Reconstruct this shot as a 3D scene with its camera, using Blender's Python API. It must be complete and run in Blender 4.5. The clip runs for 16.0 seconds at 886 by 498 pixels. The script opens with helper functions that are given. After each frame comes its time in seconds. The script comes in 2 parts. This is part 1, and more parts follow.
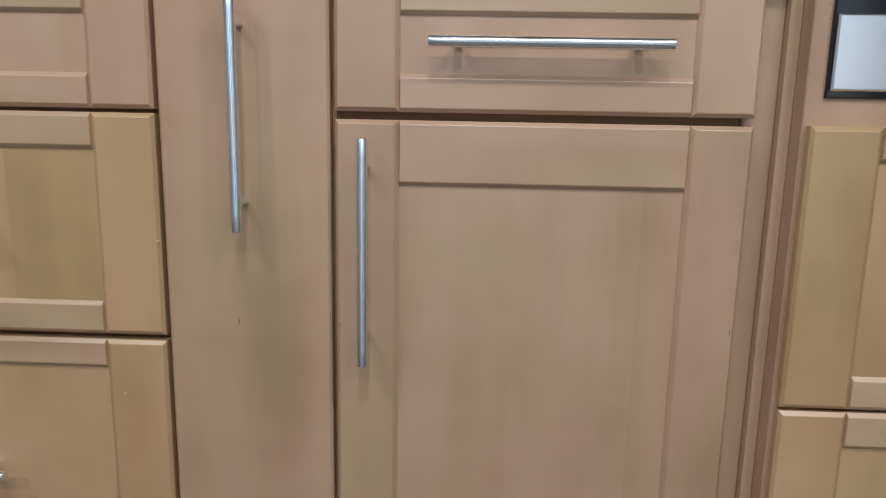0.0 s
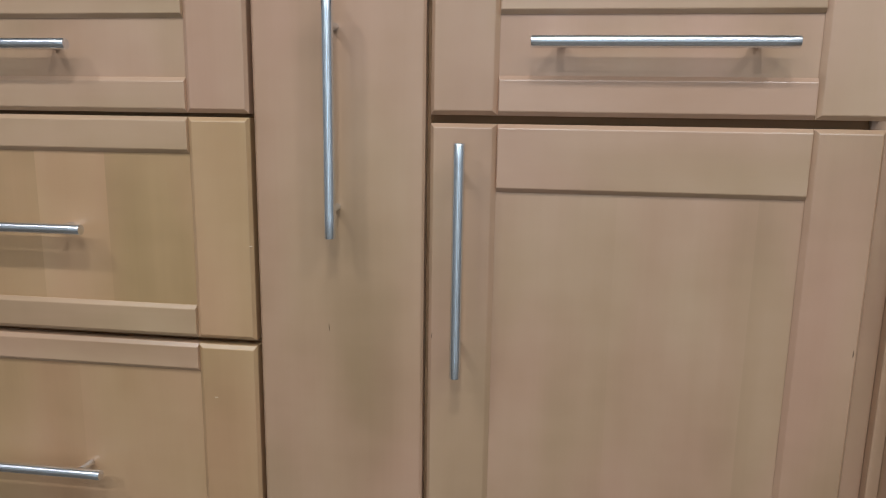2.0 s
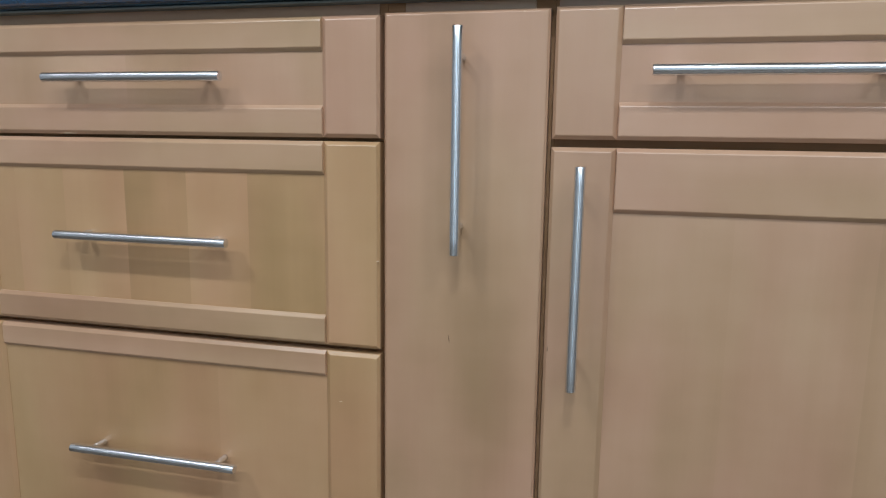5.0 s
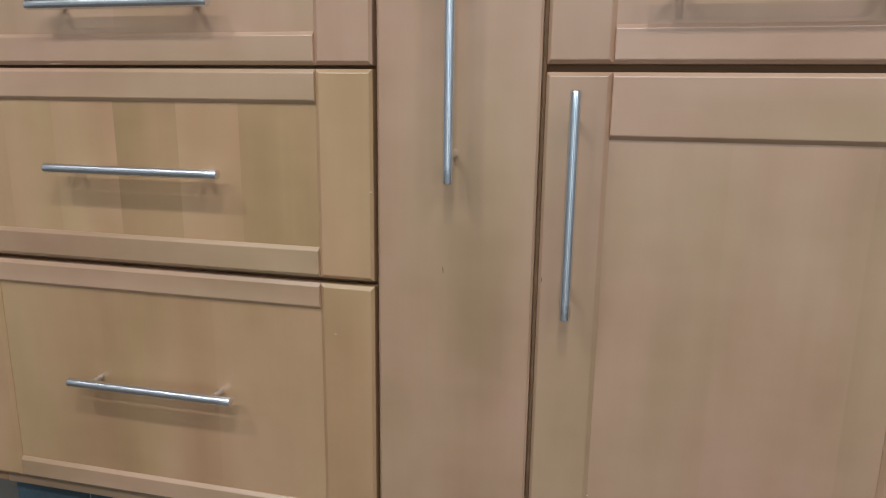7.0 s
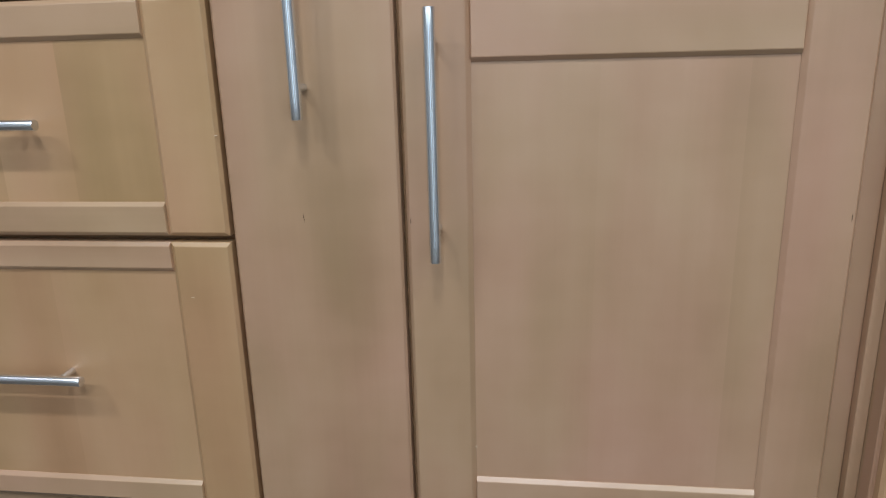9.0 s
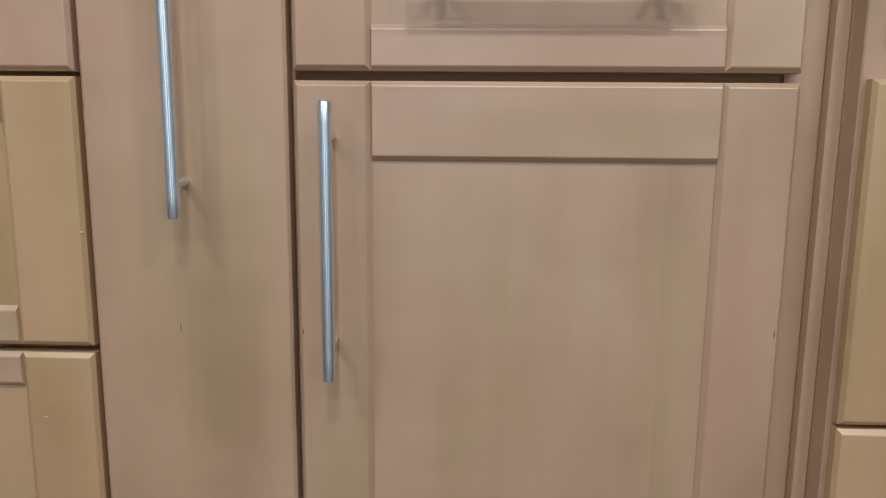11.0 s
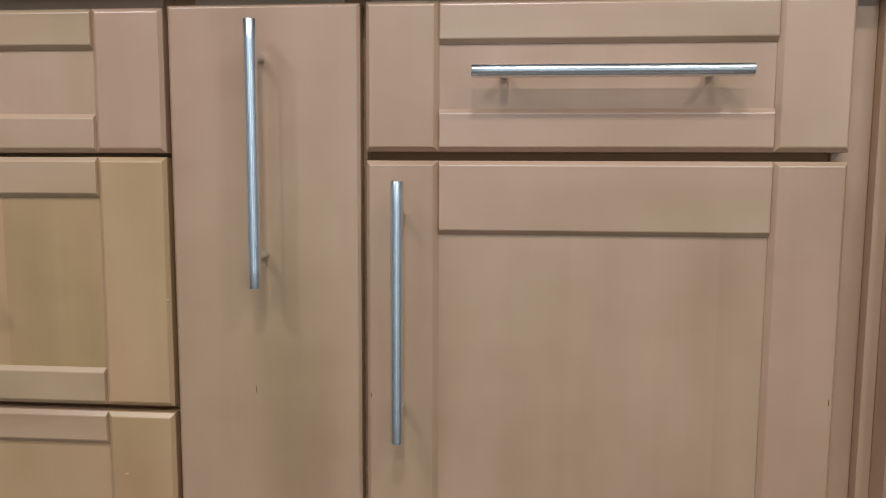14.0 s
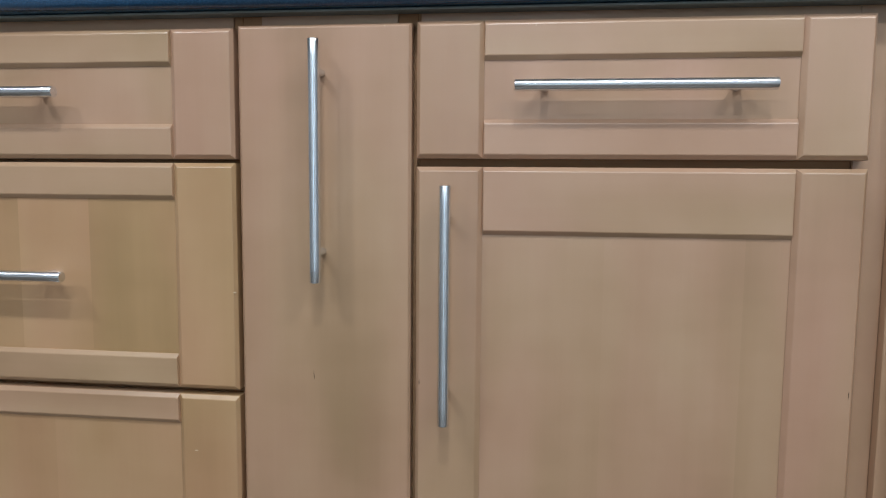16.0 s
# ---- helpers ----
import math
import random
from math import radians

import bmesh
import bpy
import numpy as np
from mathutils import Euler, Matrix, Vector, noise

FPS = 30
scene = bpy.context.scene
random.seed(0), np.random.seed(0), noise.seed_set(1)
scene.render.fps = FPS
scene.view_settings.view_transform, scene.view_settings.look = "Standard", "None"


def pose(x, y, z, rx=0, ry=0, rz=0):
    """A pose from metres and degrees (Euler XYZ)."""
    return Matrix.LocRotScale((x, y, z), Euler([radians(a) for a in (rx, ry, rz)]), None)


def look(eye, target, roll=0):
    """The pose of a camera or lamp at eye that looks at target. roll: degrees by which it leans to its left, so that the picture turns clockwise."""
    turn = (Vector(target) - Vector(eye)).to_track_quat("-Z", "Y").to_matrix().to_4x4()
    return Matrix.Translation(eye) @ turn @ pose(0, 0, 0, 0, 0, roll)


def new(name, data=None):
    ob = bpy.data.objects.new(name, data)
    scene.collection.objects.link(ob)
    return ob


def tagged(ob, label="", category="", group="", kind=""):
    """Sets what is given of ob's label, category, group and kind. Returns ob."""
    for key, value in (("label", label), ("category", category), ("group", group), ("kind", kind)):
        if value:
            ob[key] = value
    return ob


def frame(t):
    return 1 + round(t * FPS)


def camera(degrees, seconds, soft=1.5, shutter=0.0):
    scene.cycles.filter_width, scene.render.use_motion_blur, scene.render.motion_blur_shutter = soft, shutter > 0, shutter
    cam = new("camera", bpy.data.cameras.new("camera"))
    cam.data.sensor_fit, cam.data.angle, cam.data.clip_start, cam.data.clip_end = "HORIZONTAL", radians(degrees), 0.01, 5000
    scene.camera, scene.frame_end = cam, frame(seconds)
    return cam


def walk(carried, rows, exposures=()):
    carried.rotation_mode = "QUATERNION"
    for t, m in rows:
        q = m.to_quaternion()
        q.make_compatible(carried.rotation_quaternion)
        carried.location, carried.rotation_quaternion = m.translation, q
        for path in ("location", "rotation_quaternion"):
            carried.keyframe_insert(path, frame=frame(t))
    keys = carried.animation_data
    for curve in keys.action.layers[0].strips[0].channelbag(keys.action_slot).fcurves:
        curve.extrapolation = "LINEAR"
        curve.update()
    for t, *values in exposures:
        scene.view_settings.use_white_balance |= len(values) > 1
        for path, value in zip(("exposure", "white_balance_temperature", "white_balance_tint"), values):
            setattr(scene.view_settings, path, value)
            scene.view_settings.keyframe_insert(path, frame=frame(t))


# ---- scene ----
cam = camera(65.5, 16.0, soft=1.15)
PATH = [
    (0, (0.199, -0.766, 0.719), (0.129, 1.199, 0.356), 1.1),
    (0.5, (0.189, -0.742, 0.722), (0.09, 1.214, 0.318), 1.1),
    (1, (0.181, -0.734, 0.722), (0.021, 1.22, 0.325), 0.9),
    (1.5, (0.168, -0.734, 0.717), (-0.042, 1.216, 0.326), 0.9),
    (2, (0.16, -0.739, 0.722), (-0.09, 1.212, 0.357), 0.9),
    (2.5, (0.149, -0.749, 0.729), (-0.133, 1.204, 0.403), 1.1),
    (3, (0.139, -0.76, 0.731), (-0.203, 1.184, 0.414), 0.5),
    (3.5, (0.123, -0.775, 0.732), (-0.27, 1.162, 0.427), 0.5),
    (4, (0.114, -0.787, 0.731), (-0.324, 1.143, 0.441), 0.4),
    (4.2, (0.117, -0.787, 0.732), (-0.345, 1.137, 0.44), 0.5),
    (6.5, (0.109, -0.794, 0.714), (-0.328, 1.114, 0.305), 1.2),
    (7, (0.122, -0.787, 0.692), (-0.33, 1.113, 0.26), 0.7),
    (7.5, (0.125, -0.781, 0.682), (-0.263, 1.12, 0.195), 0.1),
    (8, (0.139, -0.769, 0.667), (-0.204, 1.13, 0.143), -0.6),
    (8.2, (0.152, -0.757, 0.659), (-0.188, 1.139, 0.12), -1.4),
    (10.3, (0.198, -0.649, 0.651), (0.099, 1.293, 0.185), 0.2),
    (10.5, (0.203, -0.64, 0.652), (0.114, 1.315, 0.241), 0.2),
    (11, (0.208, -0.637, 0.668), (0.145, 1.337, 0.353), 0.5),
    (11.5, (0.206, -0.639, 0.679), (0.163, 1.345, 0.428), 0.4),
    (12, (0.21, -0.636, 0.685), (0.183, 1.353, 0.484), 0.7),
    (12.5, (0.21, -0.648, 0.692), (0.177, 1.344, 0.521), 0.0),
    (13, (0.194, -0.668, 0.703), (0.128, 1.326, 0.554), -0.1),
    (13.5, (0.179, -0.682, 0.706), (0.072, 1.31, 0.565), 0.1),
    (14, (0.175, -0.673, 0.699), (0.03, 1.313, 0.506), 0.3),
    (14.5, (0.171, -0.65, 0.689), (0.011, 1.33, 0.455), 0.0),
    (15, (0.174, -0.661, 0.697), (0.004, 1.321, 0.493), 0.2),
    (15.5, (0.169, -0.697, 0.702), (-0.031, 1.287, 0.551), 0.3),
    (16, (0.165, -0.734, 0.702), (-0.066, 1.243, 0.513), 0.5),
]
EXPOSURES = [(0, -0.02), (3, -0.02), (7, 0.0), (10.5, 0.05), (12, 0.03), (13, -0.02), (13.5, 0.02), (14.5, 0.0), (15.5, -0.04), (16, -0.03)]
walk(cam, [(t, look(eye, target, roll)) for t, eye, target, roll in PATH], EXPOSURES)

# ---------------------------------------------------------------- light
FLOOR, CEILING = -0.03, 2.42
sky = bpy.data.worlds.new("sky")
scene.world = sky
sky.use_nodes = True
sky_tex = sky.node_tree.nodes.new("ShaderNodeTexSky")
sky_tex.sky_type, sky_tex.sun_disc = "NISHITA", False
sky_tex.sun_elevation, sky_tex.sun_rotation = radians(35), radians(20)
sky.node_tree.links.new(sky_tex.outputs[0], sky.node_tree.nodes["Background"].inputs[0])
sky.node_tree.nodes["Background"].inputs[1].default_value = 0.12

LAMPS = [(x, y, watts * k) for y, watts in ((-1.23, 15.3), (-2.31, 20.2)) for x, k in ((-1.15, 1.14), (0.20, 1.00), (1.40, 1.10))]
LAMP_COLOUR = (0.875, 0.945, 1.0)
WINDOW_WATTS, WINDOW_COLOUR = 4.4, (0.60, 0.82, 1.0)
WIN_X0, WIN_X1, WIN_Z0, WIN_Z1, WIN_Y = -0.45, 0.45, 0.02, 2.08, -3.4
PANE_X0, PANE_X1, PANE_WATTS = 1.70, 2.50, 3.2
SINK_X0, SINK_X1, SINK_Z0, SINK_Z1 = -1.36, -0.30, 0.99, 1.95


def area_lamp(name, m, sx, sy, watts, colour, shape="RECTANGLE"):
    data = bpy.data.lights.new(name, "AREA")
    data.shape, data.size, data.size_y, data.energy, data.color = shape, sx, sy, watts, colour
    ob = new(name, data)
    ob.matrix_world = m
    return ob


for lx, ly, watts in LAMPS:
    area_lamp("downlight_lamp", pose(lx, ly, CEILING - 0.010), 0.16, 0.16, watts, LAMP_COLOUR, "DISK")
area_lamp("window_daylight", pose((WIN_X0 + WIN_X1) / 2, WIN_Y - 0.112, (WIN_Z0 + WIN_Z1) / 2, 90, 0, 0),
          WIN_X1 - WIN_X0 - 0.1, WIN_Z1 - WIN_Z0 - 0.1, WINDOW_WATTS, WINDOW_COLOUR)
area_lamp("window_daylight", pose((PANE_X0 + PANE_X1) / 2, WIN_Y - 0.112, (WIN_Z0 + WIN_Z1) / 2, 90, 0, 0),
          PANE_X1 - PANE_X0 - 0.1, WIN_Z1 - WIN_Z0 - 0.1, PANE_WATTS, (0.78, 0.88, 1.0))


# ---------------------------------------------------------------- materials
class Nodes:
    """A node material with a short way to add and link nodes."""

    def __init__(self, name):
        self.mat = bpy.data.materials.new(name)
        self.mat.use_nodes = True
        self.tree = self.mat.node_tree
        self.bsdf = self.tree.nodes["Principled BSDF"]

    def add(self, kind, **inputs):
        node = self.tree.nodes.new("ShaderNode" + kind)
        for key, value in inputs.items():
            self.put(node.inputs[key.replace("_", " ")], value)
        return node

    def put(self, socket, value):
        if isinstance(value, bpy.types.NodeSocket):
            self.tree.links.new(value, socket)
        else:
            socket.default_value = value

    def math(self, op, a, b):
        node = self.tree.nodes.new("ShaderNodeMath")
        node.operation = op
        self.put(node.inputs[0], a)
        self.put(node.inputs[1], b)
        return node.outputs[0]

    def ramp(self, fac, stops):
        node = self.tree.nodes.new("ShaderNodeValToRGB")
        while len(node.color_ramp.elements) < len(stops):
            node.color_ramp.elements.new(0.5)
        for el, (at, col) in zip(node.color_ramp.elements, stops):
            el.position, el.color = at, (*col, 1) if len(col) == 3 else col
        self.put(node.inputs[0], fac)
        return node.outputs[0]

    def mix(self, fac, a, b, blend="MIX"):
        node = self.tree.nodes.new("ShaderNodeMix")
        node.data_type, node.blend_type = "RGBA", blend
        self.put(node.inputs[0], fac)
        self.put(node.inputs[6], a)
        self.put(node.inputs[7], b)
        return node.outputs[2]

    def place(self, scale, spread=0.0):
        """World place, stretched by scale, and shifted by each object's own random number."""
        geo = self.tree.nodes.new("ShaderNodeNewGeometry")
        node = self.tree.nodes.new("ShaderNodeVectorMath")
        node.operation = "MULTIPLY_ADD"
        self.put(node.inputs[0], geo.outputs["Position"])
        node.inputs[1].default_value = scale
        if spread:
            info = self.tree.nodes.new("ShaderNodeObjectInfo")
            comb = self.add("CombineXYZ")
            for i in range(3):
                self.put(comb.inputs[i], self.math("MULTIPLY", info.outputs["Random"], spread * (1 + 0.37 * i)))
            self.put(node.inputs[2], comb.outputs[0])
        return node.outputs[0]

    def noise(self, vector, scale=1.0, detail=3.0, rough=0.55):
        return self.add("TexNoise", Vector=vector, Scale=scale, Detail=detail, Roughness=rough).outputs["Fac"]

    def random(self):
        return self.tree.nodes.new("ShaderNodeObjectInfo").outputs["Random"]

    def bump(self, height, strength, distance):
        node = self.add("Bump", Height=height, Strength=strength, Distance=distance)
        self.put(self.bsdf.inputs["Normal"], node.outputs[0])

    def set(self, **inputs):
        for key, value in inputs.items():
            self.put(self.bsdf.inputs[key.replace("_", " ")], value)
        return self.mat


def wood(name, along, tint=(1, 1, 1), vary=0.10, shift=1.0, rosy=0.0):
    """Clear-finished maple: fine pores along the grain, soft cloudy figure, a tone of its own for each board."""
    m = Nodes(name)
    fine = {"z": (170, 170, 3.0), "x": (3.0, 170, 170)}[along]
    wide = {"z": (10, 10, 0.9), "x": (0.9, 12, 14)}[along]
    cloud = {"z": (8, 8, 3.6), "x": (3.6, 8, 8)}[along]
    ripple = {"z": (9, 9, 26), "x": (26, 9, 9)}[along]
    grain = m.noise(m.place(fine, 31.0 * shift), 1.0, 4.0, 0.6)
    bands = m.noise(m.place(wide, 17.0 * shift), 1.0, 1.5, 0.5)
    blotch = m.noise(m.place(cloud, 9.0 * shift), 1.0, 3.0, 0.5)
    curl = m.noise(m.place(ripple, 23.0 * shift), 1.0, 2.0, 0.5)
    tone = m.math("ADD", m.math("MULTIPLY", bands, 0.36), m.math("MULTIPLY", grain, 0.045))
    tone = m.math("ADD", tone, m.math("MULTIPLY", blotch, 0.50))
    tone = m.math("ADD", tone, m.math("MULTIPLY", curl, 0.10))
    tone = m.math("ADD", tone, m.math("MULTIPLY", m.random(), vary))
    gold = [tuple(v * k for v, k in zip(col, tint)) for col in ((0.308, 0.212, 0.122), (0.407, 0.282, 0.178), (0.488, 0.353, 0.243))]
    rose = [tuple(v * k for v, k in zip(col, tint)) for col in ((0.340, 0.207, 0.134), (0.433, 0.274, 0.191), (0.510, 0.338, 0.252))]
    stops = (0.35, 0.52, 0.72)
    hue = m.math("ADD", m.noise(m.place(tuple(v * 0.8 for v in cloud), 41.0 * shift), 1.0, 2.0, 0.5), m.math("MULTIPLY", m.math("SUBTRACT", m.random(), 0.5 - 10 * rosy), 0.10))
    base = m.mix(m.ramp(hue, [(0.34, (0, 0, 0)), (0.66, (1, 1, 1))]), m.ramp(tone, list(zip(stops, gold))), m.ramp(tone, list(zip(stops, rose))))
    m.bump(m.math("ADD", grain, m.math("MULTIPLY", blotch, 1.5)), 0.10, 0.0006)
    return m.set(Base_Color=base, Roughness=m.math("ADD", m.math("MULTIPLY", bands, 0.16), 0.28), Specular_IOR_Level=0.5, Coat_Weight=0.6, Coat_Roughness=0.32)


def gap_wood(name):
    """Matt brown wood for frame parts in gaps; the warm shade there is put into its colour."""
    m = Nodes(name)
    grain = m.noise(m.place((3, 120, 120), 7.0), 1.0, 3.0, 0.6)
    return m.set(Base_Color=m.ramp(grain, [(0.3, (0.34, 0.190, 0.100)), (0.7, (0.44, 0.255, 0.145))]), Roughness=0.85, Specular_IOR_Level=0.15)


def brushed(name, colour, along, rough, stretch=0.0):
    """Brushed metal; with stretch its gloss is drawn out along the length of a turned bar."""
    m = Nodes(name)
    k = {"z": (1100, 1100, 2.5), "x": (2.5, 1100, 1100)}[along]
    lines = m.noise(m.place(k, 5.0), 1.0, 2.0, 0.6)
    smear = m.noise(m.place((60, 60, 60), 5.0), 1.0, 3.0, 0.6)
    m.bump(lines, 0.015, 0.0001)
    if stretch:
        turn = m.tree.nodes.new("ShaderNodeTangent")
        turn.direction_type, turn.axis = "RADIAL", along.upper()
        m.set(Anisotropic=stretch, Anisotropic_Rotation=0.25, Tangent=turn.outputs[0])
    gloss = m.math("ADD", m.math("MULTIPLY", lines, 0.05), m.math("MULTIPLY", smear, 0.04))
    return m.set(Base_Color=(*colour, 1), Metallic=1.0, Roughness=m.math("ADD", gloss, rough - 0.03))


def plain(name, colour, rough, spread=0.12, scale=9.0, metal=0.0, bump=0.05):
    m = Nodes(name)
    big = m.noise(m.place((scale, scale, scale), 3.0), 1.0, 4.0, 0.6)
    small = m.noise(m.place((scale * 14,) * 3, 3.0), 1.0, 3.0, 0.6)
    f = m.math("ADD", m.math("MULTIPLY", big, 0.7), m.math("MULTIPLY", small, 0.3))
    lo, hi = [tuple(c * k for c in colour) for k in (1 - spread, 1 + spread)]
    m.bump(small, bump, 0.001)
    return m.set(Base_Color=m.ramp(f, [(0.3, lo), (0.7, hi)]), Roughness=m.math("ADD", m.math("MULTIPLY", big, 0.12), rough - 0.06), Metallic=metal)


def granite(name):
    m = Nodes(name)
    speck = m.add("TexVoronoi", Vector=m.place((900, 900, 900)), Scale=1.0).outputs["Color"]
    cloud = m.noise(m.place((16, 16, 16)), 1.0, 4.0)
    base = m.ramp(speck, [(0.15, (0.010, 0.046, 0.098)), (0.6, (0.013, 0.062, 0.140)), (0.92, (0.026, 0.092, 0.190))])
    col = m.mix(m.math("MULTIPLY", cloud, 0.4), base, (0.011, 0.050, 0.110, 1))
    return m.set(Base_Color=col, Roughness=0.09, Specular_IOR_Level=0.6)


WOOD_UP = wood("maple_upright_grain", "z", (1.036, 0.958, 0.905), 0.12, 1.0, 0.0)
WOOD_ACROSS = wood("maple_level_grain", "x", (1.024, 0.968, 0.900), 0.12, 1.0, 0.0)
GOLD_UP = wood("golden_maple_upright_grain", "z", (1.045, 0.945, 0.725), 0.10, 1.0, 0.0)
# paler tint on the level rails: their reflected sheen is put into the colour
GOLD_ACROSS_SHEEN = wood("golden_maple_level_grain_sheen", "x", (1.105, 1.055, 0.985), 0.10, 1.0, 0.02)
PANEL_UP = wood("maple_panel_grain", "z", (1.034, 0.954, 0.905), 0.11, 0.0, 0.010)
GOLD_PANEL = wood("golden_maple_panel_grain", "z", (1.015, 0.920, 0.715), 0.08, 0.0, 0.0)
FRAME_UP = wood("maple_frame_grain", "z", (1.038, 0.952, 0.900), 0.0, 0.0, 0.0)
WOOD_GAP = gap_wood("shaded_gap_wood")
WOOD_BODY = wood("maple_cabinet_body", "z", (0.910, 0.820, 0.760))
STEEL_UP = brushed("brushed_steel_upright", (0.78, 0.84, 0.91), "z", 0.23, 0.92)
STEEL_ACROSS = brushed("brushed_steel_level", (0.81, 0.83, 0.87), "x", 0.23, 0.92)
STEEL_PLATE = brushed("brushed_steel_plate", (0.74, 0.76, 0.80), "x", 0.20)
GRANITE = granite("dark_blue_granite")
SLATE = plain("dark_slate_tile", (0.064, 0.100, 0.120), 0.42, 0.35, 14.0)
FLOOR_TILE = plain("beige_floor_tile", (0.095, 0.080, 0.064), 0.40, 0.10, 6.0)
GROUT = plain("pale_grout", (0.40, 0.42, 0.42), 0.85, 0.15, 60.0)
BLACK_GLASS = plain("black_oven_glass", (0.006, 0.007, 0.010), 0.10, 0.1, 5.0, 0.0, 0.0)
BLACK_TRIM = plain("black_enamel", (0.010, 0.010, 0.013), 0.30, 0.1, 20.0)
PAINT = plain("pale_wall_paint", (0.38, 0.39, 0.40), 0.75, 0.03, 3.0)
CEIL_PAINT = plain("white_ceiling_paint", (0.80, 0.79, 0.77), 0.85, 0.02, 3.0)
WHITE_PAINT = plain("white_frame_paint", (0.78, 0.78, 0.76), 0.40, 0.02, 8.0)
CLOTH = plain("light_green_cloth", (0.46, 0.62, 0.18), 0.95, 0.18, 90.0, 0.0, 0.6)
UNDERSIDE_SHEEN = plain("grey_underside_sheen", (0.20, 0.23, 0.23), 0.6, 0.15, 30.0)
SCRATCH = plain("dark_scratch", (0.13, 0.08, 0.045), 0.9, 0.2, 200.0)
NICK = plain("worn_edge_nick", (0.29, 0.22, 0.15), 0.9, 0.3, 300.0)
CHIP = plain("bare_wood_chip", (0.62, 0.50, 0.36), 0.9, 0.1, 200.0)


# ---------------------------------------------------------------- mesh helpers
def finish(name, bm, material, parent=None, label="", smooth=False):
    bmesh.ops.recalc_face_normals(bm, faces=bm.faces)
    me = bpy.data.meshes.new(name)
    bm.to_mesh(me)
    bm.free()
    me.materials.append(material)
    if smooth:
        for p in me.polygons:
            p.use_smooth = True
    ob = new(name, me)
    if parent is not None:
        ob.parent = parent
    if label:
        ob["label"] = label
    return ob


def part(name, bm, material, parent, label="", smooth=False):
    return finish(name, bm, material, parent, label, smooth)


def thing(name, label, category, group="", kind=""):
    ob = new(name)
    ob.empty_display_size = 0.05
    return tagged(ob, label, category, group, kind)


def box(bm, x0, x1, y0, y1, z0, z1):
    v = [bm.verts.new(p) for p in ((x0, y0, z0), (x1, y0, z0), (x1, y1, z0), (x0, y1, z0), (x0, y0, z1), (x1, y0, z1), (x1, y1, z1), (x0, y1, z1))]
    for f in ((0, 1, 2, 3), (4, 5, 6, 7), (0, 1, 5, 4), (1, 2, 6, 5), (2, 3, 7, 6), (3, 0, 4, 7)):
        bm.faces.new([v[i] for i in f])
    return bm


def boxes(*sizes):
    bm = bmesh.new()
    for s in sizes:
        box(bm, *s)
    return bm


def board(x0, x1, z0, z1, y0, y1, left=0.0, right=0.0, low=0.0, top=0.0, soft=0.0007, deep=0.0):
    """A board that faces -y, its front edges chamfered by left, right, low and top, with slightly rounded arrises."""
    bm = bmesh.new()
    big = deep or max(left, right, low, top, soft)

    def ring(y, f, extra):
        l, r, b, t = [max(c, soft) * f + extra for c in (left, right, low, top)]
        return [bm.verts.new(p) for p in ((x0 + l, y, z0 + b), (x1 - r, y, z0 + b), (x1 - r, y, z1 - t), (x0 + l, y, z1 - t))]

    rings = [ring(y1, 0, 0), ring(y0 + big, 0, 0), ring(y0 + big * 0.92, 0.07, 0), ring(y0 + big * 0.08, 0.92, 0), ring(y0, 1.0, soft)]
    for a, b in zip(rings, rings[1:]):
        for i in range(4):
            bm.faces.new((a[i], a[(i + 1) % 4], b[(i + 1) % 4], b[i]))
    bm.faces.new(rings[0])
    bm.faces.new(rings[-1])
    return bm


def lathe(bm, axis, at, rings, steps=24):
    """Rings of (place along the axis, radius) round a line through at; closed at both ends."""
    made = []
    for s, r in rings:
        loop = []
        for i in range(steps):
            a = 2 * math.pi * i / steps
            c, d = r * math.cos(a), r * math.sin(a)
            p = {"x": (s, c, d), "y": (c, s, d), "z": (c, d, s)}[axis]
            loop.append(bm.verts.new([p[k] + at[k] for k in range(3)]))
        made.append(loop)
    for a, b in zip(made, made[1:]):
        for i in range(steps):
            f = bm.faces.new((a[i], a[(i + 1) % steps], b[(i + 1) % steps], b[i]))
            f.smooth = True
    bm.faces.new(made[0])
    bm.faces.new(made[-1])
    return bm


def bar_handle(parent, along, x, z, surface, length=0.254):
    """A round bar pull on two posts, its middle at x, z, on a face at y = surface."""
    bm = bmesh.new()
    y, r, h, e = surface - 0.0285, 0.0062, length / 2, 0.0007
    rings = [(-h, r - e), (-h + e * 0.35, r - e * 0.35), (-h + e, r), (-h + 0.02, r), (h - 0.02, r), (h - e, r), (h - e * 0.35, r - e * 0.35), (h, r - e)]
    lathe(bm, along, (x, y, z), rings, 32)
    for s in (-0.096, 0.096):
        px, pz = (x + s, z) if along == "x" else (x, z + s)
        lathe(bm, "y", (px, 0, pz), [(surface + 0.0005, 0.0042), (surface - 0.0015, 0.0042), (surface - 0.0150, 0.0042), (y + 0.002, 0.0042)], 16)
    return part("handle", bm, STEEL_ACROSS if along == "x" else STEEL_UP, parent, "brushed steel bar handle on two posts")


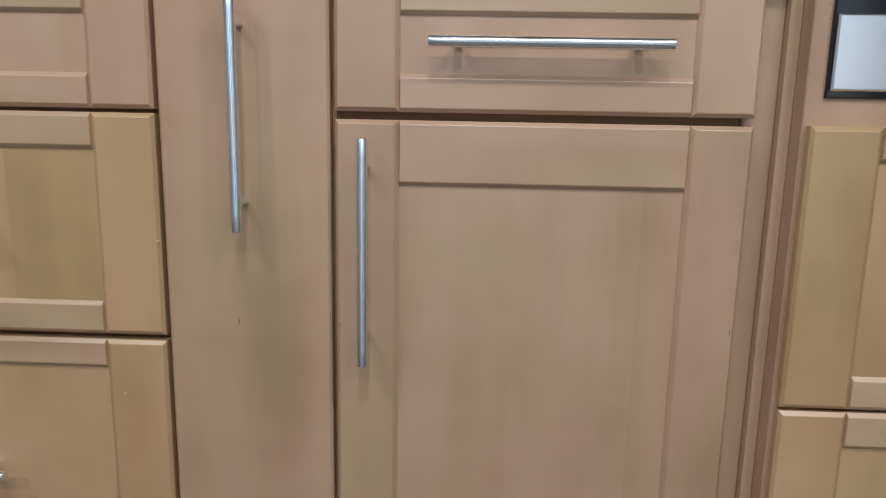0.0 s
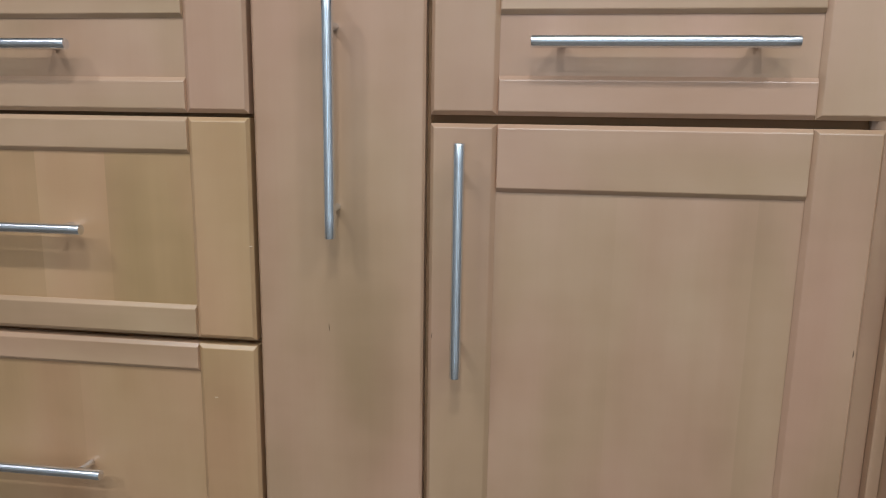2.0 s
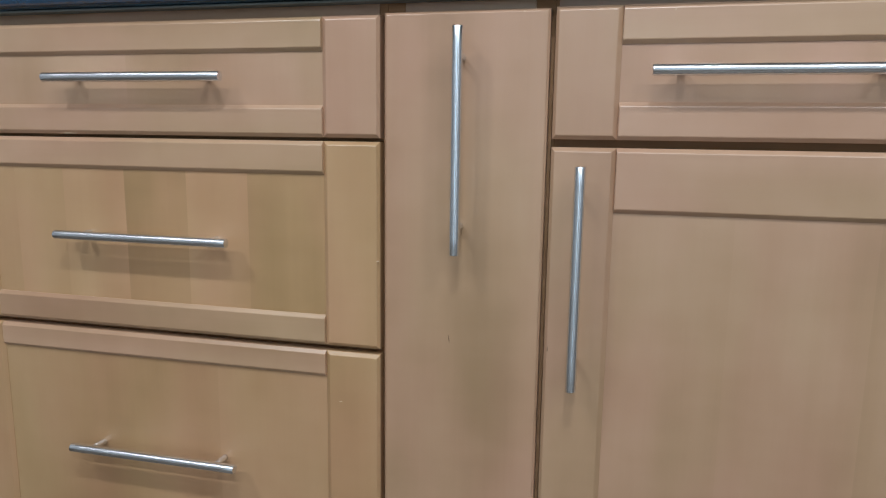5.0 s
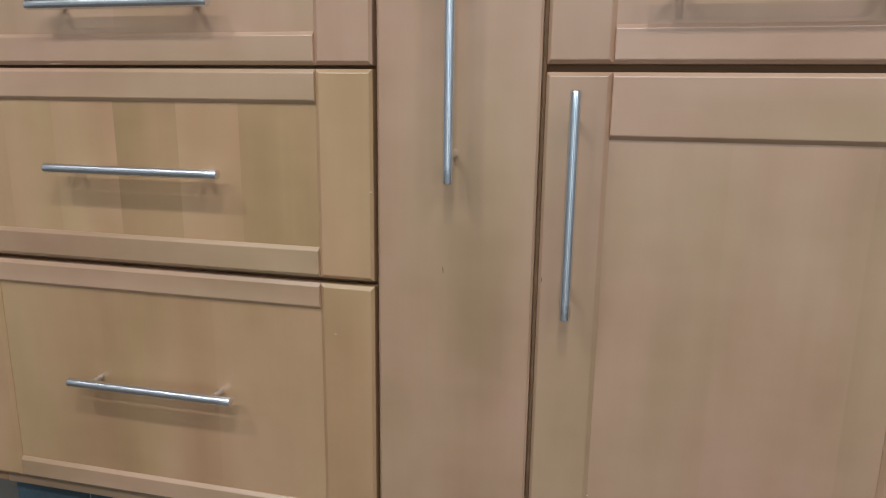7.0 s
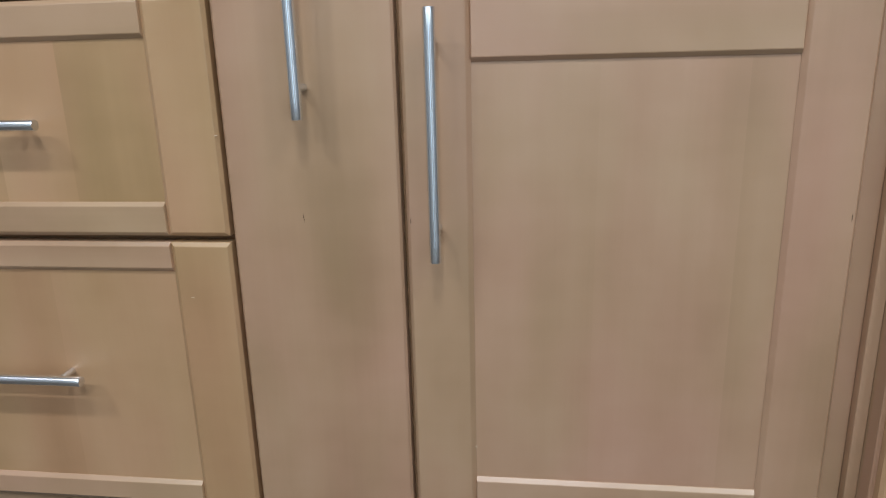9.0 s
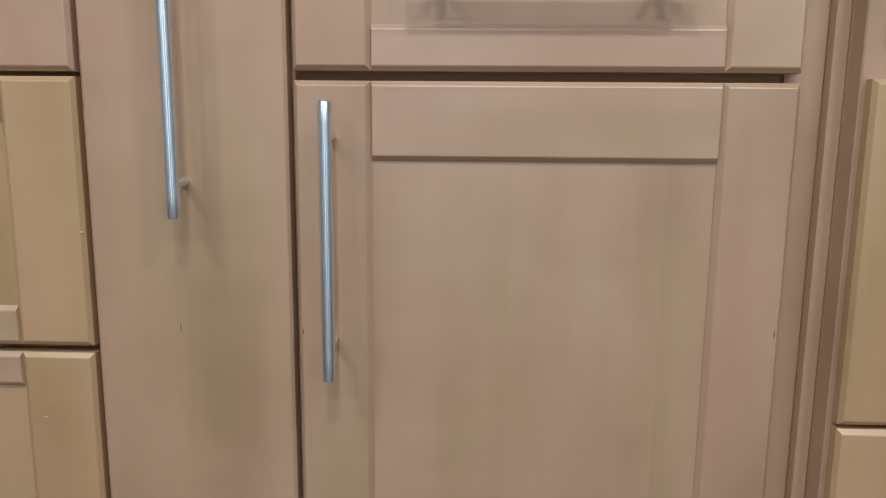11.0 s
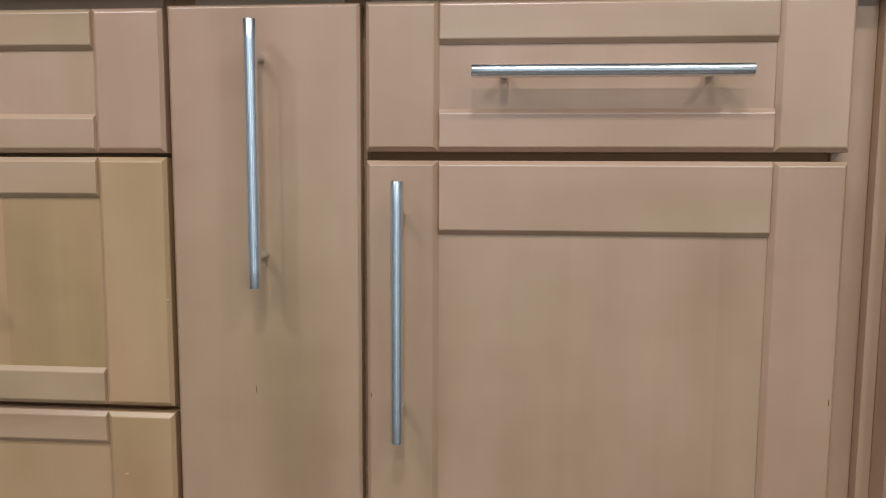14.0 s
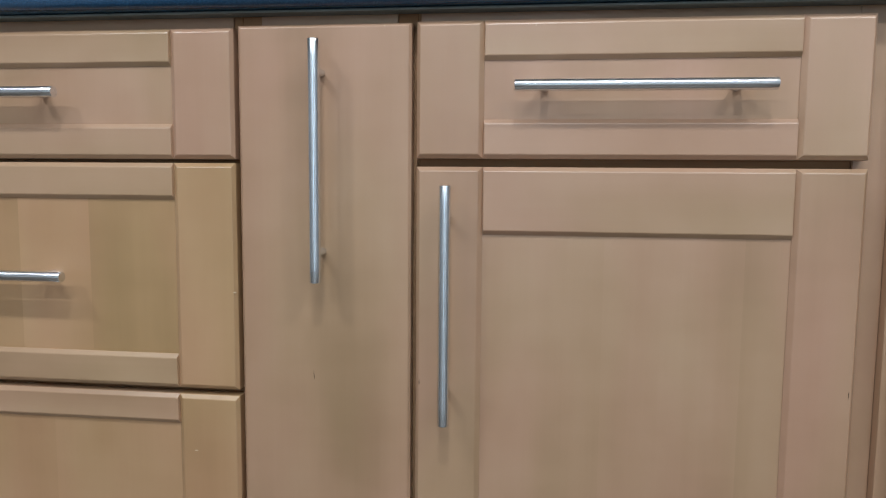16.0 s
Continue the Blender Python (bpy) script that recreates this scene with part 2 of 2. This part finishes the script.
def framed_front(name, parent, x0, x1, z0, z1, ix0, ix1, iz0, iz1, joints, y=0.0, thick=0.0195, woods=None, label="", panel=None):
    """A frame-and-panel door or drawer front: backing, two stiles, two rails and a recessed panel of upright boards that meet at joints."""
    front = part(name, boxes((x0 + 0.004, x1 - 0.004, y + thick - 0.0023, y + thick, z0 + 0.004, z1 - 0.004)), WOOD_BODY, parent, label)
    upright, level = woods or (WOOD_UP, WOOD_ACROSS)
    c, side, inner, back = 0.0046, 0.0036, 0.0054, y + thick - 0.0005
    part("stile", board(x0, ix0, z0, z1, y, back, side, inner, c, c, deep=0.0043), upright, front)
    part("stile", board(ix1, x1, z0, z1, y, back, inner, side, c, c, deep=0.0043), upright, front)
    part("rail", board(ix0, ix1, iz1, z1, y, back, 0.0006, 0.0006, c, c, deep=0.0043), level, front)
    part("rail", board(ix0, ix1, z0, iz0, y, back, 0.0006, 0.0006, c, c, deep=0.0043), level, front)
    edges = [ix0 - 0.003, *joints, ix1 + 0.003]
    for a, b in zip(edges, edges[1:]):
        part("board", boxes((a, b, y + 0.0052, y + thick - 0.0030, iz0 - 0.003, iz1 + 0.003)), panel or upright, front)
    return front


def carcass(parent, x0, x1, z0, z1, face, depth, frame_left, frame_right, frame_low, frame_top, mids=(), shaded=(True, True)):
    """The open box of a cabinet and the frame on its front."""
    t, y0 = 0.016, face + 0.020
    for p, q in ((x0, x0 + t), (x1 - t, x1)):
        part("side_panel", boxes((p, q, y0, depth, z0, z1)), WOOD_BODY, parent)
    part("back_panel", boxes((x0 + t, x1 - t, depth - 0.008, depth, z0, z1)), WOOD_BODY, parent)
    part("bottom_panel", boxes((x0 + t, x1 - t, y0, depth - 0.008, z0, z0 + t)), WOOD_BODY, parent)
    part("top_panel", boxes((x0 + t, x1 - t, y0, depth - 0.008, z1 - t, z1)), WOOD_BODY, parent)
    # stiles that show in a gap take the browner, shade-coloured wood
    part("frame_stile", board(x0, x0 + frame_left, z0, z1, face + 0.002 * shaded[0], y0, 0.0008, 0.0008, 0.0008, 0.0008), WOOD_GAP if shaded[0] else WOOD_UP, parent)
    part("frame_stile", board(x1 - frame_right, x1, z0, z1, face + 0.002 * shaded[1], y0, 0.0008, 0.0008, 0.0008, 0.0008), WOOD_GAP if shaded[1] else WOOD_UP, parent)
    part("frame_rail", board(x0 + frame_left, x1 - frame_right, z1 - frame_top, z1, face + 0.0004, y0, 0.0004, 0.0004, 0.0008, 0.0008), WOOD_ACROSS, parent)
    part("frame_rail", board(x0 + frame_left, x1 - frame_right, z0, z0 + frame_low, face + 0.0004, y0, 0.0004, 0.0004, 0.0008, 0.0008), WOOD_ACROSS, parent)
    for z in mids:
        part("frame_rail", boxes((x0 + frame_left, x1 - frame_right, face + 0.004, y0 - 0.001, z - 0.02, z + 0.02)), WOOD_GAP, parent)


# ---------------------------------------------------------------- the room
X0, X1, Y0, Y1 = -2.6, 2.6, WIN_Y, 0.64


def structure(name, bm, material, label, category):
    return tagged(finish(name, bm, material), label, category, kind="structure")


structure("floor", boxes((X0, X1, Y0, Y1, FLOOR - 0.06, FLOOR)), FLOOR_TILE, "plain beige tiled kitchen floor", "floor")
structure("ceiling", boxes((X0, X1, Y0, Y1, CEILING, CEILING + 0.06)), CEIL_PAINT, "white painted kitchen ceiling", "ceiling")
structure("wall_north", boxes((X0, SINK_X0, Y1, Y1 + 0.12, FLOOR, CEILING), (SINK_X1, X1, Y1, Y1 + 0.12, FLOOR, CEILING),
                              (SINK_X0, SINK_X1, Y1, Y1 + 0.12, FLOOR, SINK_Z0), (SINK_X0, SINK_X1, Y1, Y1 + 0.12, SINK_Z1, CEILING)), PAINT, "pale painted wall behind the counter", "wall")
structure("wall_west", boxes((X0 - 0.12, X0, Y0 - 0.12, Y1 + 0.12, FLOOR, CEILING)), PAINT, "pale painted kitchen wall", "wall")
structure("wall_east", boxes((X1, X1 + 0.12, Y0 - 0.12, Y1 + 0.12, FLOOR, CEILING)), PAINT, "pale painted kitchen wall", "wall")
structure("wall_south", boxes((X0, WIN_X0, Y0 - 0.12, Y0, FLOOR, CEILING), (WIN_X1, PANE_X0, Y0 - 0.12, Y0, FLOOR, CEILING), (PANE_X1, X1, Y0 - 0.12, Y0, FLOOR, CEILING),
                              (WIN_X0, WIN_X1, Y0 - 0.12, Y0, FLOOR, WIN_Z0), (WIN_X0, WIN_X1, Y0 - 0.12, Y0, WIN_Z1, CEILING),
                              (PANE_X0, PANE_X1, Y0 - 0.12, Y0, FLOOR, WIN_Z0), (PANE_X0, PANE_X1, Y0 - 0.12, Y0, WIN_Z1, CEILING)), PAINT,
          "pale painted wall with two tall window openings", "wall")


def window(name, x0, x1, z0, z1, ya, yb, bars):
    win = thing(name, "white framed window that lets in daylight", "window", kind="structure")
    for p, q, r, t in ((x0, x0 + 0.05, z0, z1), (x1 - 0.05, x1, z0, z1), (x0 + 0.05, x1 - 0.05, z0, z0 + 0.05), (x0 + 0.05, x1 - 0.05, z1 - 0.05, z1)):
        part("window_frame", boxes((p, q, ya, yb, r, t)), WHITE_PAINT, win)
    for x in bars:
        part("mullion", boxes((x - 0.02, x + 0.02, ya + 0.005, yb - 0.005, z0 + 0.05, z1 - 0.05)), WHITE_PAINT, win)


window("window_1", WIN_X0, WIN_X1, WIN_Z0, WIN_Z1, Y0 - 0.10, Y0 - 0.05, [WIN_X0 + (WIN_X1 - WIN_X0) * k / 3 for k in (1, 2)])
window("window_3", PANE_X0, PANE_X1, WIN_Z0, WIN_Z1, Y0 - 0.10, Y0 - 0.05, [])
window("window_2", SINK_X0, SINK_X1, SINK_Z0, SINK_Z1, Y1 + 0.04, Y1 + 0.09, [-0.98])
for lx, ly, watts in LAMPS:
    fixture = thing("ceiling_downlight", "white round downlight set into the ceiling", "ceiling light", group="ceiling downlights")
    part("rim", lathe(bmesh.new(), "z", (lx, ly, CEILING - 0.0005), [(0.0, 0.106), (-0.006, 0.104), (-0.008, 0.090), (-0.003, 0.083), (0.0, 0.083)], 28), WHITE_PAINT, fixture)

# ---------------------------------------------------------------- base cabinets
LOW, HIGH, FACE, DEPTH = 0.083, 0.8860, 0.0215, 0.60
drawers = thing("drawer_cabinet", "maple base cabinet with three framed drawers and steel bar handles", "cabinet", group="base cabinets")
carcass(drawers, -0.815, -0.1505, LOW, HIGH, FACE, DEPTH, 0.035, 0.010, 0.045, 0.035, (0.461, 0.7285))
DX0, DX1, DI0, DI1 = -0.802, -0.1540, -0.728, -0.2265
d1 = framed_front("drawer", drawers, DX0, DX1, 0.7270, 0.8690, DI0, DI1, 0.7656, 0.8290, [-0.50])
bar_handle(d1, "x", -0.4750, 0.7985, 0.0052)
d2 = framed_front("drawer", drawers, DX0, DX1, 0.4650, 0.7225, DI0, DI1, 0.5042, 0.6815, [-0.688, -0.609, -0.513, -0.420, -0.332], woods=(GOLD_UP, GOLD_ACROSS_SHEEN))
bar_handle(d2, "x", -0.4750, 0.5940, 0.0052)
d3 = framed_front("drawer", drawers, DX0, DX1, 0.1110, 0.4575, DI0, DI1, 0.1440, 0.4225, [-0.575, -0.385], woods=(GOLD_UP, GOLD_ACROSS_SHEEN), panel=GOLD_PANEL)
bar_handle(d3, "x", -0.4750, 0.2910, 0.0052)

pullout = thing("pullout_cabinet", "narrow maple pull-out cabinet with a plain slab front", "cabinet", group="base cabinets")
carcass(pullout, -0.150, 0.0475, LOW, HIGH, FACE, DEPTH, 0.022, 0.022, 0.045, 0.035)
slab = part("door", board(-0.1478, 0.0438, 0.110, 0.8705, 0.0, 0.0195, 0.003, 0.003, 0.003, 0.003), WOOD_UP, pullout, "flat maple slab front with a small dark scratch")
bar_handle(slab, "z", -0.0540, 0.7225, 0.0)

base = thing("base_cabinet", "maple base cabinet with one drawer above a framed door", "cabinet", group="base cabinets")
carcass(base, 0.048, 0.5346, LOW, HIGH, FACE, DEPTH, 0.003, 0.0365, 0.045, 0.035, (0.725,), (True, False))
BX0, BX1, BI0, BI1 = 0.0495, 0.5060, 0.1210, 0.4370
top_drawer = framed_front("drawer", base, BX0, BX1, 0.7288, 0.8720, BI0, BI1, 0.7698, 0.8312, [], panel=PANEL_UP)
bar_handle(top_drawer, "x", 0.2800, 0.8015, 0.0052)
door = framed_front("door", base, BX0, BX1, 0.110, 0.7200, BI0, BI1, 0.1705, 0.6480, [0.162, 0.250, 0.337, 0.393], panel=PANEL_UP)
bar_handle(door, "z", 0.0840, 0.5730, 0.0)

tagged(finish("filler_strip", board(0.5350, 0.5480, LOW, HIGH, 0.0100, 0.07, 0.0008, 0.0008, 0.0008, 0.0008), WOOD_UP),
       "thin maple filler strip between two cabinets", "filler strip", kind="structure")
tagged(finish("filler_backing", boxes((0.5350, 0.5480, 0.0702, 0.09, LOW, HIGH)), WOOD_BODY), "maple strip behind the gap between two cabinets", "filler strip", kind="structure")

# grey strip added under the worktop for the dim sheen on its underside
tagged(finish("worktop_backing", board(-0.815, 0.5346, 0.8838, 0.8864, 0.0010, FACE - 0.0018, 0.0004, 0.0004, 0.0008, 0.0004, 0.0002), UNDERSIDE_SHEEN),
       "added grey strip for the sheen on the granite worktop's underside", "trim", kind="structure")

# toe kick of slate tiles
kick = structure("toe_kick", boxes((-0.815, 0.548, 0.0672, 0.09, FLOOR, LOW - 0.0005)), GROUT, "dark slate tiled toe kick with pale grout", "toe kick")
for a, b in ((-0.815, -0.6715), (-0.6690, -0.0490), (-0.0465, 0.548)):
    part("tile", board(a, b, FLOOR, LOW - 0.001, 0.066, 0.0672, 0.0004, 0.0004, 0.0004, 0.0004, 0.0003), SLATE, kick)

# counter with a rounded front edge
bm = bmesh.new()
CB, CT, CF, CR = 0.8865, 0.9060, -0.017, 0.0095
profile = [(0.62, CB), (0.62, CT)]
profile += [(CF + CR - CR * math.sin(a), CT - CR + CR * math.cos(a)) for a in (radians(k) for k in range(0, 181, 15))]
profile = [(y, max(z, CB)) for y, z in profile]
ends = [[bm.verts.new((x, y, z)) for y, z in profile] for x in (-0.84, 0.5480)]
n = len(profile)
for i in range(n):
    f = bm.faces.new((ends[0][i], ends[0][(i + 1) % n], ends[1][(i + 1) % n], ends[1][i]))
    f.smooth = 1 < i < n - 1
bm.faces.new(ends[0])
bm.faces.new(ends[1])
tagged(finish("countertop", bm, GRANITE), "polished dark blue granite worktop with a rounded edge", "countertop")

# ---------------------------------------------------------------- tall oven cabinet
OX0, OX1, OF = 0.5483, 1.31, -0.0140
oven_cab = thing("oven_cabinet", "tall maple cabinet with a built-in oven above drawers", "cabinet")
for p, q in ((OX0, OX0 + 0.016), (OX1 - 0.016, OX1)):
    part("side_panel", boxes((p, q, OF + 0.0202, 0.61, LOW, 2.10)), WOOD_UP, oven_cab)
part("back_panel", boxes((OX0 + 0.016, OX1 - 0.016, 0.60, 0.61, LOW, 2.10)), WOOD_BODY, oven_cab)
part("bottom_panel", boxes((OX0 + 0.016, OX1 - 0.016, OF + 0.0202, 0.60, LOW, LOW + 0.016)), WOOD_BODY, oven_cab)
part("top_panel", boxes((OX0 + 0.016, OX1 - 0.016, OF + 0.0202, 0.60, 2.084, 2.10)), WOOD_BODY, oven_cab)
oven_stile = part("frame_stile", board(OX0, OX0 + 0.030, LOW, 2.10, OF, OF + 0.02, 0.001, 0.001, 0.001, 0.001), FRAME_UP, oven_cab)
part("frame_stile", board(OX1 - 0.030, OX1, LOW, 2.10, OF, OF + 0.02, 0.001, 0.001, 0.001, 0.001), WOOD_UP, oven_cab)
part("frame_rail", boxes((OX0 + 0.0012, OX1 - 0.0012, OF - 0.0003, OF + 0.0195, 0.700, 0.790)), FRAME_UP, oven_cab)
for a, b in ((LOW, LOW + 0.05), (1.55, 2.10)):
    part("frame_rail", board(OX0 + 0.03, OX1 - 0.03, a, b, OF + 0.0003, OF + 0.02, 0.0004, 0.0004, 0.001, 0.001), WOOD_ACROSS, oven_cab)
framed_front("drawer", oven_cab, OX0 + 0.0047, OX1 - 0.0047, 0.4115, 0.7220, 0.6280, 1.230, 0.4500, 0.685, [0.70, 0.80, 0.95, 1.1], y=OF - 0.0140, thick=0.0138, woods=(GOLD_UP, GOLD_ACROSS_SHEEN))
framed_front("drawer", oven_cab, OX0 + 0.0047, OX1 - 0.0047, 0.104, 0.4075, 0.6280, 1.230, 0.141, 0.3650, [0.72, 0.86, 0.97, 1.12], y=OF - 0.0140, thick=0.0138, woods=(GOLD_UP, GOLD_ACROSS_SHEEN))
structure("toe_kick", boxes((OX0, OX1, 0.07, 0.09, FLOOR, LOW)), SLATE, "dark toe kick under the oven cabinet", "toe kick")

oven = thing("built_in_oven", "built-in oven with black glass and brushed steel trim", "oven")
part("case", boxes((OX0 + 0.032, OX1 - 0.032, OF + 0.001, 0.55, 0.792, 1.548)), BLACK_TRIM, oven)
part("front_panel", board(OX0 + 0.0187, OX1 - 0.0187, 0.7510, 1.56, OF - 0.0045, OF - 0.001, 0.001, 0.001, 0.001, 0.001), BLACK_GLASS, oven, "black glass oven front")
part("trim", board(OX0 + 0.0212, OX1 - 0.0212, 0.758, 0.8345, OF - 0.0095, OF - 0.0048, 0.0015, 0.0015, 0.0015, 0.0015), STEEL_PLATE, oven, "brushed steel lower trim panel")

# ---------------------------------------------------------------- small marks of wear
def mark(parent, name, material, x, z, w, h, y=-0.0002, lean=0.0):
    """A thin sliver on a front: a scratch or a chip of the finish."""
    bm = bmesh.new()
    pts = [(-0.3 * w, -0.5 * h), (0.5 * w, -0.2 * h), (0.25 * w, 0.5 * h), (-0.5 * w, 0.15 * h)]
    front = [bm.verts.new((x + a + lean * c, y, z + c)) for a, c in pts]
    back = [bm.verts.new((x + a * 1.1 + lean * c, y + 0.0006, z + c)) for a, c in pts]
    for i in range(4):
        bm.faces.new((front[i], front[(i + 1) % 4], back[(i + 1) % 4], back[i]))
    bm.faces.new(front)
    bm.faces.new(back)
    return part(name, bm, material, parent)


mark(slab, "scratch", SCRATCH, -0.0650, 0.4870, 0.0009, 0.0105, lean=-0.12)
mark(door, "scratch", SCRATCH, 0.0540, 0.4840, 0.0010, 0.0070)
mark(door, "scratch", SCRATCH, 0.4998, 0.4890, 0.0011, 0.0090)
mark(d2, "chip", CHIP, -0.1560, 0.5780, 0.0035, 0.0016)
mark(d3, "chip", CHIP, -0.2060, 0.3920, 0.0050, 0.0013)
mark(d1, "chip", CHIP, -0.5910, 0.7279, 0.0240, 0.0011, y=0.0026)
mark(door, "chip", CHIP, 0.1215, 0.2130, 0.0026, 0.0022)
mark(top_drawer, "chip", CHIP, 0.1740, 0.8655, 0.0016, 0.0016)
mark(slab, "chip", CHIP, 0.0150, 0.8675, 0.0016, 0.0016)

# cloth left on the counter
bm = bmesh.new()
bmesh.ops.create_grid(bm, x_segments=26, y_segments=20, size=0.5)
for v in bm.verts:
    u, w = v.co.x, v.co.y
    edge = max(0.0, 1.0 - (max(abs(u), abs(w)) * 2) ** 4)
    lump = 0.5 + 0.5 * noise.noise(Vector((u * 4.5, w * 4.5, 3.1)))
    v.co = (-0.672 + u * 0.060, 0.050 + w * 0.10 + 0.01 * noise.noise(Vector((u * 3, w * 3, 8.0))), 0.9062 + edge * (0.016 + 0.014 * lump))
tagged(finish("cloth", bm, CLOTH, smooth=True), "crumpled light green cleaning cloth on the counter", "cloth")

# small dark nicks in the oven cabinet's frame beside the oven
for x, z, w, h in ((0.5640, 0.8450, 0.0026, 0.0022), (0.5644, 0.8310, 0.0030, 0.0024), (0.5648, 0.8110, 0.0022, 0.0034), (0.5650, 0.7905, 0.0028, 0.0030), (0.5648, 0.7720, 0.0016, 0.0030)):
    mark(oven_stile, "nick", NICK, x, z, w, h, OF - 0.0002)
